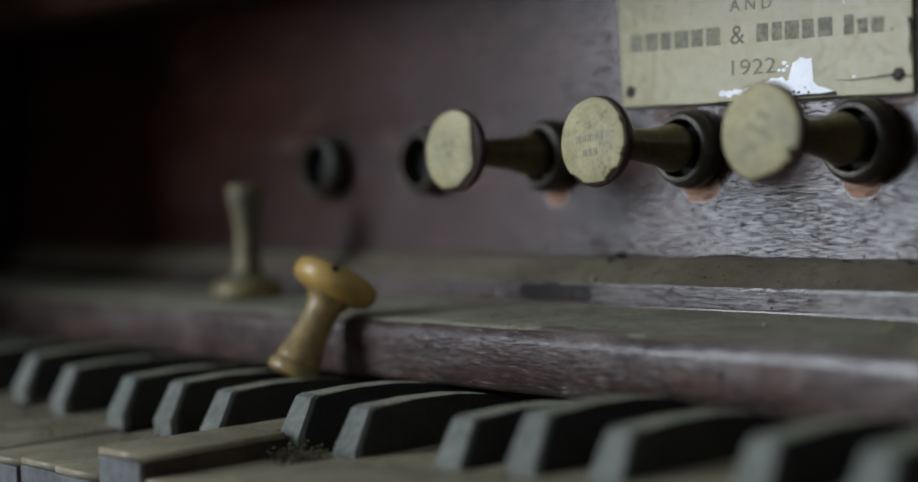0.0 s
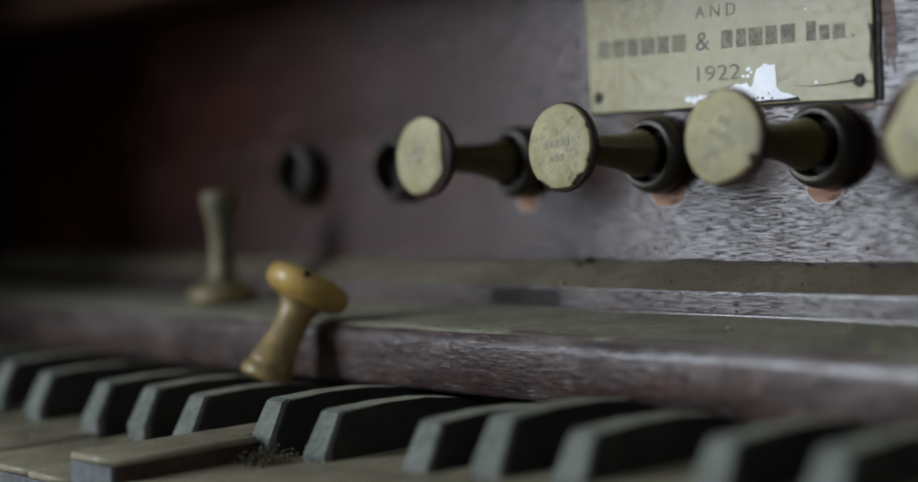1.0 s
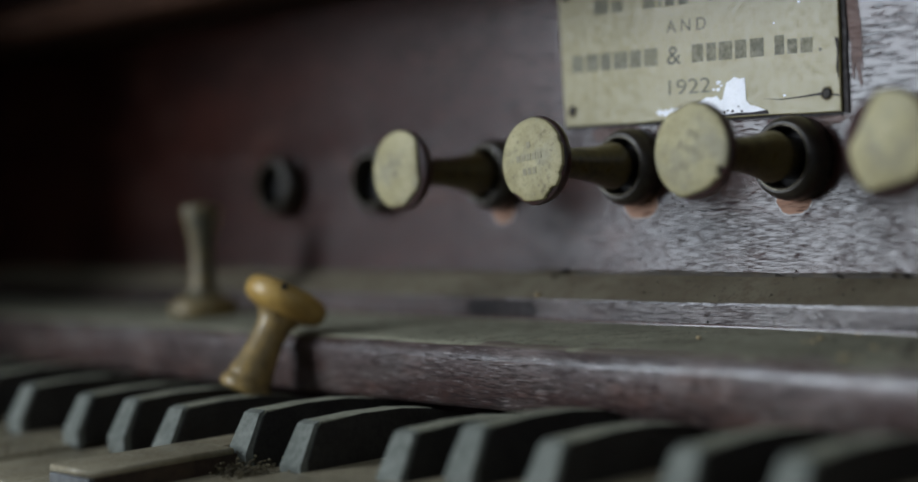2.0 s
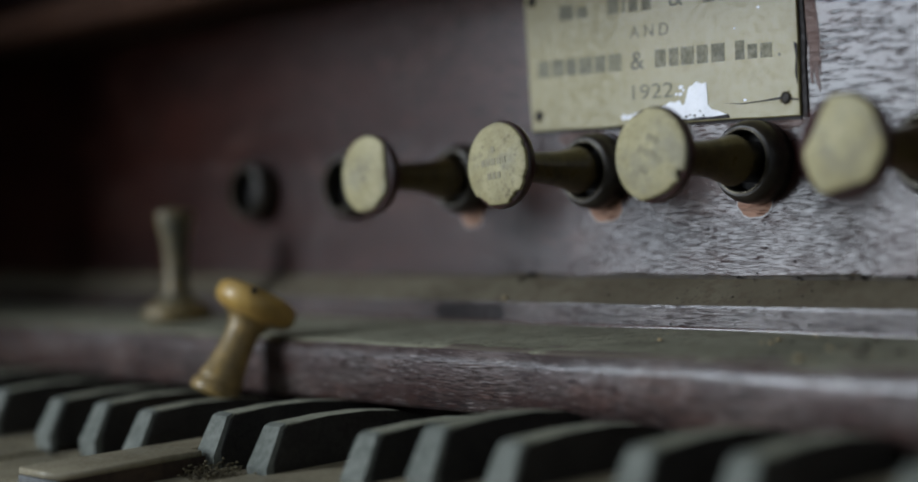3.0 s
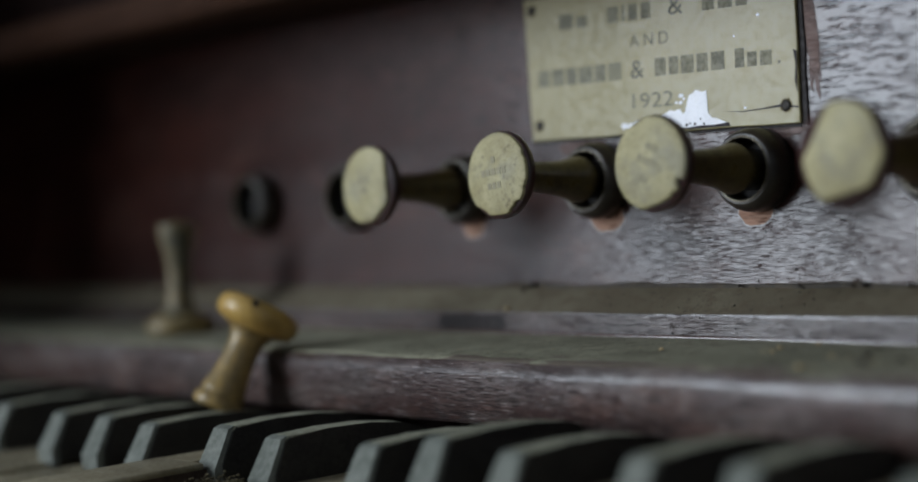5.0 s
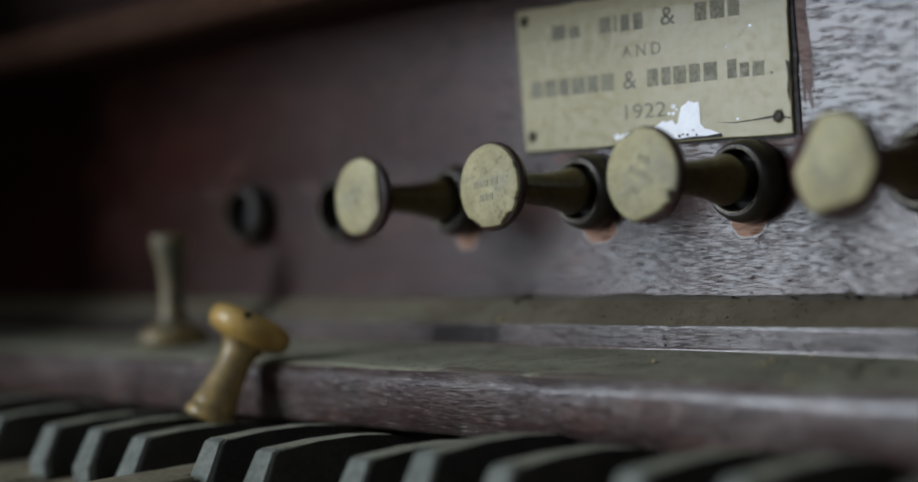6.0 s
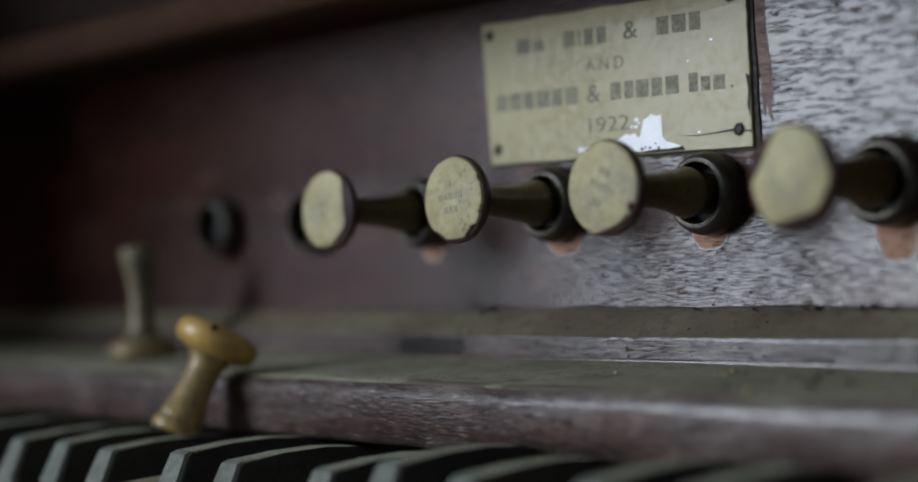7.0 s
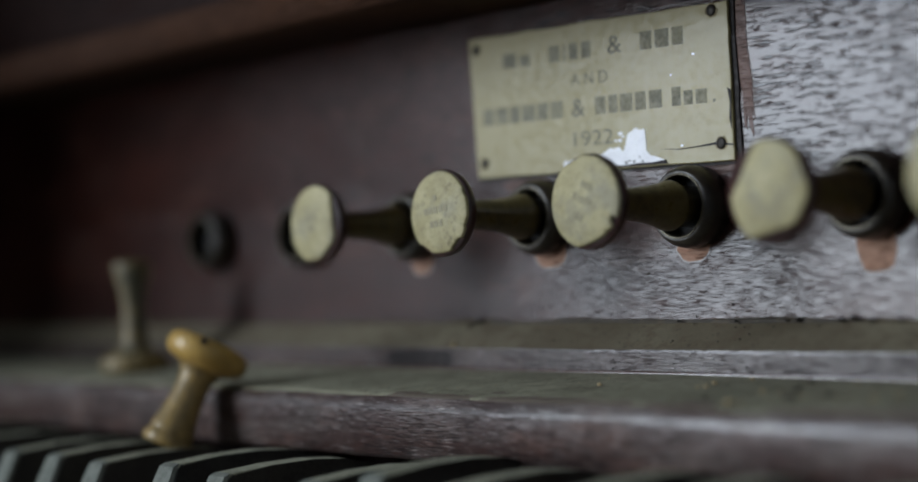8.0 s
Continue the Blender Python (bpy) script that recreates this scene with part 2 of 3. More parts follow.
def lathe(profile, seg=40, wobble=0.0):
    """Turns (height, radius) pairs about z; radius 0 closes an end."""
    bm = bmesh.new()
    rings = []
    for k, (h, r) in enumerate(profile):
        if r == 0:
            rings.append([bm.verts.new((0, 0, h))])
        else:
            rings.append([bm.verts.new((r * (1 + wobble * math.sin(3 * a + k)) * math.cos(a), r * math.sin(a), h)) for a in (2 * math.pi * i / seg for i in range(seg))])
    for a, b in zip(rings, rings[1:]):
        for i in range(seg):
            j = (i + 1) % seg
            if len(a) == 1:
                bm.faces.new((a[0], b[i], b[j]))
            elif len(b) == 1:
                bm.faces.new((a[i], a[j], b[0]))
            else:
                bm.faces.new((a[i], a[j], b[j], b[i]))
    return bm


def extrude_x(profile, x0, x1, steps=1, ripple=0.0):
    """A (y, z) outline, counter-clockwise or not, drawn along x, with an uneven surface where ripple is given."""
    bm = bmesh.new()
    rows = []
    for k in range(steps + 1):
        x = x0 + (x1 - x0) * k / steps
        rows.append([bm.verts.new((x, y + ripple * noise.noise((x * 40, y * 90, 1.7)), z + ripple * noise.noise((x * 40, y * 60, 5.1)))) for y, z in profile])
    n = len(profile)
    for a, b in zip(rows, rows[1:]):
        for i in range(n):
            bm.faces.new((a[i], a[(i + 1) % n], b[(i + 1) % n], b[i]))
    bm.faces.new(rows[0])
    bm.faces.new(rows[-1])
    return bm


def slab(outline, thick, bevel=0.0):
    """A flat piece from an outline in x and y, standing up from z = 0."""
    bm = bmesh.new()
    low = [bm.verts.new((x, y, 0)) for x, y in outline]
    f = bm.faces.new(low)
    top = bmesh.ops.extrude_face_region(bm, geom=[f])
    bmesh.ops.translate(bm, verts=[v for v in top["geom"] if isinstance(v, bmesh.types.BMVert)], vec=(0, 0, thick))
    if bevel:
        edges = [e for e in bm.edges if all(v.co.z > thick * 0.9 for v in e.verts)]
        bmesh.ops.bevel(bm, geom=edges, offset=bevel, segments=2, affect="EDGES", profile=0.5)
    return bm


def ragged(rx, ry, n=28, rough=0.08, seed=0.0):
    return [(rx * math.cos(a) * (1 + rough * noise.noise((math.cos(a) * 2, math.sin(a) * 2, seed))), ry * math.sin(a) * (1 + rough * noise.noise((math.cos(a) * 2, math.sin(a) * 2, seed + 9)))) for a in (2 * math.pi * i / n for i in range(n))]


LEAN_BACK = 4.5
PANEL = pose(0, 0, 0, -LEAN_BACK, 0, 0)
OUT = pose(0, 0, 0, 90, 0, 0)


def on_panel(x, z, y=0.0):
    """A pose on the leaning panel, with its own z pointing out of it and its y up along it."""
    return PANEL @ pose(x, y, z) @ OUT


X0, X1 = -0.30, 0.62

# ---- the room that closes the place ----
RX0, RX1, RY1, RZ0, RZ1 = -4.0, 2.4, 1.0, -0.78, 4.2


def room():
    tagged(link("floor", box(RX0, RX1, SOUTH, RY1, RZ0 - 0.1, RZ0), FLOOR), kind="structure")
    tagged(link("ceiling", box(RX0, RX1, SOUTH, RY1, RZ1, RZ1 + 0.1), PLASTER), kind="structure")
    tagged(link("wall_west", box(RX0 - 0.2, RX0, SOUTH - 0.2, RY1 + 0.2, RZ0, RZ1), PLASTER), kind="structure")
    tagged(link("wall_east", box(RX1, RX1 + 0.2, SOUTH - 0.2, RY1 + 0.2, RZ0, RZ1), PLASTER), kind="structure")
    tagged(link("wall_north", box(RX0, RX1, RY1, RY1 + 0.2, RZ0, RZ1), PLASTER), kind="structure")
    bm = bmesh.new()
    for a in ((RX0, WX0, RZ0, RZ1), (WX1, RX1, RZ0, RZ1), (WX0, WX1, RZ0, WZ0), (WX0, WX1, WZ1, RZ1)):
        bmesh.ops.create_cube(bm, size=1, matrix=Matrix.Translation(((a[0] + a[1]) / 2, SOUTH - 0.1, (a[2] + a[3]) / 2)) @ Matrix.Diagonal((a[1] - a[0], 0.2, a[3] - a[2], 1)))
    tagged(link("wall_south", bm, PLASTER), kind="structure")


room()

# ---- the console: panel, moulding, ledge, cheek, shelf ----


def ledge_z(y):
    """The ledge falls slightly towards the keys."""
    return 0.0023 + 0.030 * (y + 0.01)


def console():
    panel = tagged(link("wall_panel", box(X0, X1, 0, 0.018, -0.02, 0.30), MAHOGANY), "worn dark mahogany panel with open grain", kind="structure")
    panel.matrix_world = PANEL
    trim = extrude_x([(0.004, 0.0168), (0.0014, 0.0168), (-0.0085, 0.0100), (-0.0096, 0.0093), (-0.0098, 0.0085), (-0.0098, 0.001), (0.004, 0.001)], X0, X1, 120, 0.00025)
    for f in trim.faces:
        f.normal_update()
    ob = link("trim", trim, [TRIM_WOOD, SLOPE_DUST_DIM])
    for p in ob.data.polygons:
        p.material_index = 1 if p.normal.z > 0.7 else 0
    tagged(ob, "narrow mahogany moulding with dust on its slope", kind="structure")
    # Dark contact line in the crease, built as a ragged strip with grime.
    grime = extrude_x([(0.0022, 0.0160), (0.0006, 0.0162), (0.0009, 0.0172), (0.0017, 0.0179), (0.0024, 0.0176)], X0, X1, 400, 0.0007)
    part("grime", grime, CONTACT_GRIME, ob, "dark grime strip drawing the contact line at the foot of the panel")
    z0 = ledge_z(-0.0105)
    bead = extrude_x([(-0.0099, z0 - 0.0004), (-0.0110, z0 - 0.0004), (-0.0111, z0 + 0.0003), (-0.0107, z0 + 0.0008), (-0.0099, z0 + 0.0010)], X0, X1, 120, 0.00012)
    part("bead", bead, GLOSS, ob, "thin glossy bead at the foot of the moulding", True)
    # Thin dark slab laid on for the shadowy recess in the moulding face.
    stain = slab([(a + 0.0008 * noise.noise((a * 300, b * 300, 1)), b) for a, b in ((0.079, 0.0032), (0.095, 0.0028), (0.110, 0.0031), (0.1115, 0.0055), (0.109, 0.0082), (0.094, 0.0084), (0.080, 0.0080), (0.0775, 0.0060))], 0.00025)
    st = part("stain", stain, EDGE_DARK, ob, "dark slab standing in for a shadowed recess in the moulding")
    st.matrix_world = pose(0.0022, -0.00985, 0) @ OUT
    nose = [(-0.0576 - 0.0052 * math.sin(a), ledge_z(-0.0576) - 0.0058 + 0.0058 * math.cos(a)) for a in (math.pi / 2 * i / 8 for i in range(1, 9))]
    led = extrude_x([(0.02, ledge_z(0.02))] + [(-0.0576 * k / 8, ledge_z(-0.0576 * k / 8)) for k in range(1, 9)] + nose + [(-0.0628, -0.0170), (-0.0616, -0.0185), (0.02, -0.0185)], X0, X1, 160, 0.0003)
    ob = link("ledge", led, [LEDGE_WOOD, DUST, NOSE_WOOD], smooth=True)
    for p in ob.data.polygons:
        p.material_index = 1 if p.normal.z > 0.80 else 2 if p.normal.z > 0.12 and p.center.y < -0.05 else 0
    tagged(ob, "dusty mahogany ledge with a rounded worn nose", kind="structure")
    tagged(link("cheek", box(X0 - 0.03, X0, -0.350, 0.05, -0.06, 0.34, 0.003), DARK_WOOD), "dark mahogany side cheek of the console", kind="structure")
    shelf = extrude_x([(-0.042, 0.1200), (-0.0445, 0.1215), (-0.0450, 0.1250), (-0.0445, 0.1325), (-0.042, 0.1345), (0.03, 0.1345), (0.03, 0.1200)], X0, X1, 40, 0.0004)
    tagged(link("shelf", shelf, RED_WOOD, smooth=True), "reddish mahogany shelf edge above the panel", kind="structure")
    tagged(link("upper_panel", box(X0, X1, -0.022, -0.004, 0.1347, 0.34), DARK_WOOD), "dark wood upright above the shelf", kind="structure")
    tagged(link("key_bed", box(X0, X1, -0.19, 0.05, -0.075, -0.062), DARK_WOOD), "dark wooden key bed", kind="structure")
    tagged(link("console_body", box(X0 - 0.03, X1, -0.17, 0.05, RZ0, -0.0752), DARK_WOOD), "plain dark wooden body under the key bed", kind="structure")
    tagged(link("key_back", box(X0, X1, -0.030, -0.018, -0.062, -0.0190), DARK_WOOD), "dark board closing the key slot", kind="structure")


console()


def bare_patches():
    """Lacquer lost below every collar: small ragged fields of bare wood."""
    for k, (w, h, s) in enumerate(((0.0118, 0.0038, 1.0), (0.0148, 0.0032, 2.0), (0.0128, 0.0030, 3.0), (0.0130, 0.0078, 4.0))):
        x = COLLARS[k + 2] + (0.0012, 0.0016, -0.0020, 0.0006)[k]
        top, bottom = 0.0415, 0.0415 - h - 0.004
        out = [(-w / 2, top), (-w / 2 * 0.92, (top + bottom) / 2), (-w / 2 * 0.55, bottom + 0.0006), (-w * 0.1, bottom), (w * 0.25, bottom + 0.0004), (w / 2 * 0.8, bottom + 0.0015), (w / 2, (top + bottom) / 2), (w / 2 * 0.95, top)]
        out = [(a + 0.0005 * noise.noise((a * 900, b * 900, s)), b) for a, b in out]
        lip = part("lacquer_lip", slab([(a * 1.06, b - 0.00045) for a, b in out], 0.00008), LACQUER_LIP, bpy.data.objects["wall_panel"], "pale broken edge of the lacquer")
        lip.matrix_parent_inverse = PANEL.inverted()
        lip.matrix_world = on_panel(x, 0)
        bm = slab(out, 0.00015)
        ob = part("bare_patch", bm, BARE, bpy.data.objects["wall_panel"], "bare pinkish wood where the lacquer is lost")
        ob.matrix_parent_inverse = PANEL.inverted()
        ob.matrix_world = on_panel(x, 0)
    for k, (xa, xb, za, zb) in enumerate(((0.1290, 0.1500, 0.0595, 0.0640), (0.1560, 0.1760, 0.0608, 0.0636), (0.2020, 0.2275, 0.0598, 0.0628), (0.2300, 0.2340, 0.0720, 0.1130))):
        out = []
        n = 40
        for i in range(n):
            a = 2 * math.pi * i / n
            c, q = math.cos(a), math.sin(a)
            f = 1 + 0.35 * noise.noise((c * 3, q * 3, k * 7.0)) + 0.2 * noise.noise((c * 9, q * 9, k * 3.0))
            out.append(((xa + xb) / 2 + (xb - xa) / 2 * math.copysign(abs(c) ** 0.5, c) * f, (za + zb) / 2 + (zb - za) / 2 * math.copysign(abs(q) ** 0.6, q) * f))
        if k == 3:
            out = [(x - 0.10 * (z - 0.0645), z) for x, z in out]
        ob = part("bare_patch", slab(out, 0.00012), WORN, bpy.data.objects["wall_panel"], "worn reddish wood beside the plate")
        ob.matrix_parent_inverse = PANEL.inverted()
        ob.matrix_world = on_panel(0, 0)


def lacquer_cracks():
    """Thin dark cracks along the grain below the collars."""
    for k, (xa, xb, z, h) in enumerate(((0.168, 0.196, 0.0364, 0.00055), (0.181, 0.203, 0.0349, 0.0004), (0.172, 0.187, 0.0335, 0.0003), (0.225, 0.252, 0.0372, 0.0005), (0.236, 0.262, 0.0352, 0.00035), (0.120, 0.139, 0.0352, 0.0004), (0.229, 0.243, 0.0690, 0.0004), (0.284, 0.306, 0.0366, 0.0004))):
        n = 16
        mid = [(xa + (xb - xa) * i / n, z + 0.0007 * noise.noise((i * 0.35, k * 3.1, 0))) for i in range(n + 1)]
        wide = [h * math.sin(math.pi * (0.04 + 0.92 * i / n)) * (0.6 + 0.5 * noise.noise((i * 0.8, k * 5.7, 2))) for i in range(n + 1)]
        out = [(x, y - w / 2) for (x, y), w in zip(mid, wide)] + [(x, y + w / 2) for (x, y), w in reversed(list(zip(mid, wide)))]
        ob = part("lacquer_crack", slab(out, 0.00008), DARK_WOOD, bpy.data.objects["wall_panel"], "thin dark crack in the lacquer")
        ob.matrix_parent_inverse = PANEL.inverted()
        ob.matrix_world = on_panel(0, 0)


lacquer_cracks()
COLLARS = [-0.0400, 0.0222, 0.0855, 0.1482, 0.2112, 0.2718, 0.3300]
bare_patches()


def stop_collar(x):
    c = thing("stop_collar", on_panel(x, 0.0505), "dark turned wooden collar on the mahogany panel", "collar", "collars on the panel")
    part("ring", lathe([(0.0, 0.0100), (0.0, 0.0122), (0.0036, 0.0123), (0.0056, 0.0121), (0.0072, 0.0115), (0.0084, 0.0107), (0.0090, 0.0100), (0.0088, 0.0095), (0.0070, 0.0091), (0.0012, 0.0089), (0.0012, 0.0)], 40), COLLAR, c, smooth=True)
    part("bushing", lathe([(0.0086, 0.0097), (0.00915, 0.0096), (0.0092, 0.0092), (0.0088, 0.00895), (0.0030, 0.0087), (0.0030, 0.0089), (0.0086, 0.0097)], 40), BUSH, c, "thin tarnished metal bushing", True)
    # No hole is cut; a black disc gives the bore its darkness.
    part("bore", lathe([(0.0, 0.0086), (0.0020, 0.0086), (0.0020, 0.0)], 24), BLACK, c, "black disc painting the darkness of the bore")
    return c


for cx in COLLARS:
    stop_collar(cx)

HEAD = [(0.0396, 0.0), (0.0396, 0.0064), (0.0404, 0.0098), (0.0415, 0.0119), (0.0428, 0.0130), (0.0442, 0.0134), (0.0450, 0.0133), (0.0455, 0.0129), (0.0456, 0.0)]
STALK = [(0.0025, 0.0), (0.0025, 0.0060), (0.0090, 0.0061), (0.0096, 0.0068), (0.0106, 0.0073), (0.0120, 0.0074), (0.0136, 0.0070), (0.0158, 0.0064), (0.0185, 0.0058), (0.0220, 0.0053), (0.0260, 0.0049), (0.0310, 0.0047), (0.0356, 0.0047), (0.0378, 0.0052), (0.0392, 0.0066), (0.0398, 0.0)]


def face_outline(bites, chords, seed):
    """A disc with ragged bites (from, to, depth) and breaks along chords (angle, distance); degrees from the right, counter-clockwise."""
    pts = []
    for i in range(180):
        a = 2.0 * i
        r = 0.0128 * (1 + 0.014 * noise.noise((a * 0.05, seed, 0)))
        for start, end, depth in bites:
            d, span = (a - start) % 360, (end - start) % 360
            if d < span:
                r -= depth * math.sin(math.pi * d / span) ** 0.6 * (0.75 + 0.9 * noise.noise((a * 0.21, seed, 4)))
        for angle, away in chords:
            c = math.cos(radians(a - angle))
            if c > 0.2:
                cut = (away + 0.0004 * noise.noise((a * 0.22, seed, 8))) / c
                r = -0.0005 * math.log(math.exp(-r / 0.0005) + math.exp(-cut / 0.0005))
        pts.append((r * math.cos(radians(a)), r * math.sin(radians(a))))
    return pts


def dome(outline, thick, crown):
    """A disc of any outline with a softly rounded edge and a slightly domed top."""
    bm = bmesh.new()
    rings = []
    core = 0.9 * min(math.hypot(x, y) for x, y in outline)
    for f, h, even in ((1.0, 0.0, 0), (1.0, thick * 0.6, 0), (0.99, thick * 0.88, 0), (0.965, thick, 0), (0.86, thick + crown * 0.3, 0.35), (0.62, thick + crown * 0.62, 1), (0.40, thick + crown * 0.85, 1), (0.2, thick + crown * 0.96, 1)):
        ring = []
        for i, (x, y) in enumerate(outline):
            a = 2 * math.pi * i / len(outline)
            r = core * f / 0.86
            ring.append(bm.verts.new((x * f * (1 - even) + r * math.cos(a) * even, y * f * (1 - even) + r * math.sin(a) * even, h)))
        rings.append(ring)
    n = len(outline)
    for a, b in zip(rings, rings[1:]):
        for i in range(n):
            bm.faces.new((a[i], a[(i + 1) % n], b[(i + 1) % n], b[i]))
    tip = bm.verts.new((0, 0, thick + crown))
    for i in range(n):
        bm.faces.new((rings[-1][i], rings[-1][(i + 1) % n], tip))
    return bm


def stop_knob(x, label, chip, rows, tip=(0, 0), spin=0, pull=0.0):
    k = thing("organ_stop", on_panel(x, 0.0505) @ pose(0, 0, pull, tip[0], tip[1], 0), label, "organ stop", "organ stops on the panel")
    part("stem", lathe([(h - (pull if h < 0.003 else 0), r) for h, r in STALK], 36), STEM, k, "dirty olive-brown turned stem", True)
    head = part("head", lathe([(h, r) for h, r in HEAD], 44), RIM, k, "dark reddish-brown rim", True)
    face = part("face", dome(face_outline(*chip), 0.0013, 0.0012), FACE, head, "cream ivory disc with a chipped edge", True)
    face.matrix_parent_inverse = Matrix.Identity(4)
    face.location = (0, 0, 0.0453)
    for y, widths in rows:
        total = sum(widths) * 1.25 + 0.0005 * (len(widths) - 1)
        x0 = -total / 2
        for w in (v * 1.25 for v in widths):
            b = part("bar", box(x0, x0 + w, y - 0.0010, y + 0.0010, 0, 0.00008), FAINT_INK, face)
            away = math.hypot(x0 + w / 2, y) / 0.0128
            b.location = (0, 0, 0.00252 - 0.0012 * (0.16 * away + 0.66 * away * away))
            b.rotation_euler = (0, 0, radians(spin))
            x0 += w + 0.0005
    return k


KNOBS = (
    (COLLARS[2], "chipped cream stop knob with a worn unreadable face", ([(250, 335, 0.0013), (300, 318, 0.0007)], [(6, 0.0098), (312, 0.0112)], 1.0), [(0.002, (0.0012, 0.0013, 0.0012)), (-0.0015, (0.0013, 0.0012))], (0.6, 0.0)),
    (COLLARS[3], "cream stop knob with faint grey lettering on its face", ([(228, 256, 0.0012), (296, 322, 0.0015), (335, 352, 0.0007), (20, 32, 0.0006)], [(272, 0.0124)], 2.0), [(0.0045, (0.0012,)), (0.0008, (0.0013, 0.0014, 0.0015, 0.0013, 0.0013)), (-0.0034, (0.0013, 0.0012, 0.0012))], (0.0, 0.0)),
    (COLLARS[4], "mottled cream stop knob with a small dark chip", ([(326, 338, 0.0026), (100, 130, 0.0006), (292, 330, 0.0012)], [(288, 0.0115)], 3.0), [(0.0045, (0.0008, 0.0009, 0.0010)), (0.0005, (0.0009, 0.0007, 0.0010, 0.0008, 0.0008)), (-0.0042, (0.0008, 0.0009, 0.0008))], (0.3, 0.0)),
    (COLLARS[5], "cream stop knob with a broken lower edge", ([(248, 292, 0.0008), (205, 235, 0.0009)], [(150, 0.0092), (198, 0.0114), (284, 0.0104), (20, 0.0120), (330, 0.0118)], 4.0), [], (1.2, 0.0)),
    (COLLARS[6], "cream stop knob with a plain worn face", ([(250, 300, 0.0010)], [], 5.0), [], (0.5, 0.0)),
)
for kx, klabel, kchip, krows, ktip in KNOBS:
    stop_knob(kx, klabel, kchip, krows, ktip, -24 if kx == COLLARS[4] else 6, 0.008 if kx == COLLARS[6] else 0.0018 if kx == COLLARS[4] else 0.0)

# ---- the maker's plate ----


PLATE_CORNERS = ((0.1178, 0.0651), (0.2267, 0.0632), (0.2246, 0.1099), (0.1133, 0.1126))


def name_plate():
    p = thing("name_plate", on_panel(0.0, 0.0), "yellowed cream plate with worn grey lettering, screwed to the panel", "name plate")
    out = []
    for (ax, az), (bx, bz) in zip(PLATE_CORNERS, PLATE_CORNERS[1:] + PLATE_CORNERS[:1]):
        for i in range(16):
            f = i / 16
            x, z = ax + (bx - ax) * f, az + (bz - az) * f
            j = 0.0004 * noise.noise((x * 300, z * 300, 2.2)) if i else 0.0
            out.append((x + j, z + j))
    part("plate", slab(out, 0.0016, 0.0003), PLATE, p)
    # Dark strip standing in for the shadow gap beside the plate.
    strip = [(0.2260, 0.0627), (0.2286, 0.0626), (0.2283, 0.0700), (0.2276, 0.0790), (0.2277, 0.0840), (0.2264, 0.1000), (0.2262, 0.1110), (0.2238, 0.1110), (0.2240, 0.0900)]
    part("edge_strip", slab(strip, 0.0006), EDGE_DARK, p, "dark strip painting the shadow gap along the plate's edge")
    burn = [(0.2243, 0.0845), (0.2256, 0.0838), (0.2258, 0.0720), (0.2249, 0.0755), (0.2252, 0.0800)]
    b = part("edge_stain", slab(burn, 0.0001), EDGE_DARK, p, "dark stain creeping over the plate's edge")
    b.location = (0, 0, 0.0016)
    # The shadow below the plate is a dark strip set on the panel.
    gap = [(0.1168, 0.0642), (0.1250, 0.0641), (0.1600, 0.0634), (0.1990, 0.0629), (0.2262, 0.0622), (0.2262, 0.0636), (0.1990, 0.0642), (0.1600, 0.0648), (0.1300, 0.0652), (0.1172, 0.0656)]
    part("under_gap", slab(gap, 0.0004), EDGE_DARK, p, "dark strip laid in as the shadow under the plate's lower edge")
    for x, z in ((0.1212, 0.0700), (0.2218, 0.0685), (0.2188, 0.1078), (0.1174, 0.1086)):
        s = part("screw", lathe([(0.0, 0.0), (0.0, 0.0017), (0.0004, 0.0017), (0.0006, 0.0013), (0.0007, 0.0)], 20), IRON, p, "small dark rusty screw", True)
        s.location = (x, z, 0.0014)
        w = part("rust", slab(ragged(0.0023, 0.0021, 18, 0.35, x * 90), 0.00005), RUST, p, "rust bloom round the screw")
        w.location = (x, z, 0.0016)

    def bars(foot, slope, spans):
        """Letter-wide bars on a falling line: (from, to, height)."""
        for a, b, h in spans:
            z = foot + slope * ((a + b) / 2 - 0.12)
            bm = slab([(a, z), (b, z + slope * (b - a)), (b - 0.03 * h, z + slope * (b - a) + h), (a - 0.03 * h, z + h)], 0.00006)
            o = part("bar", bm, BAR_INK, p)
            o.location = (0, 0, 0.0016)

    bars(0.1010, -0.019, ((0.1304, 0.1366, 0.0049), (0.1382, 0.1430, 0.0036), (0.1519, 0.1566, 0.0052), (0.1582, 0.1594, 0.0052), (0.1610, 0.1646, 0.0052), (0.1664, 0.1702, 0.0052), (0.1910, 0.1956, 0.0055), (0.1970, 0.2024, 0.0055), (0.2037, 0.2080, 0.0055)))
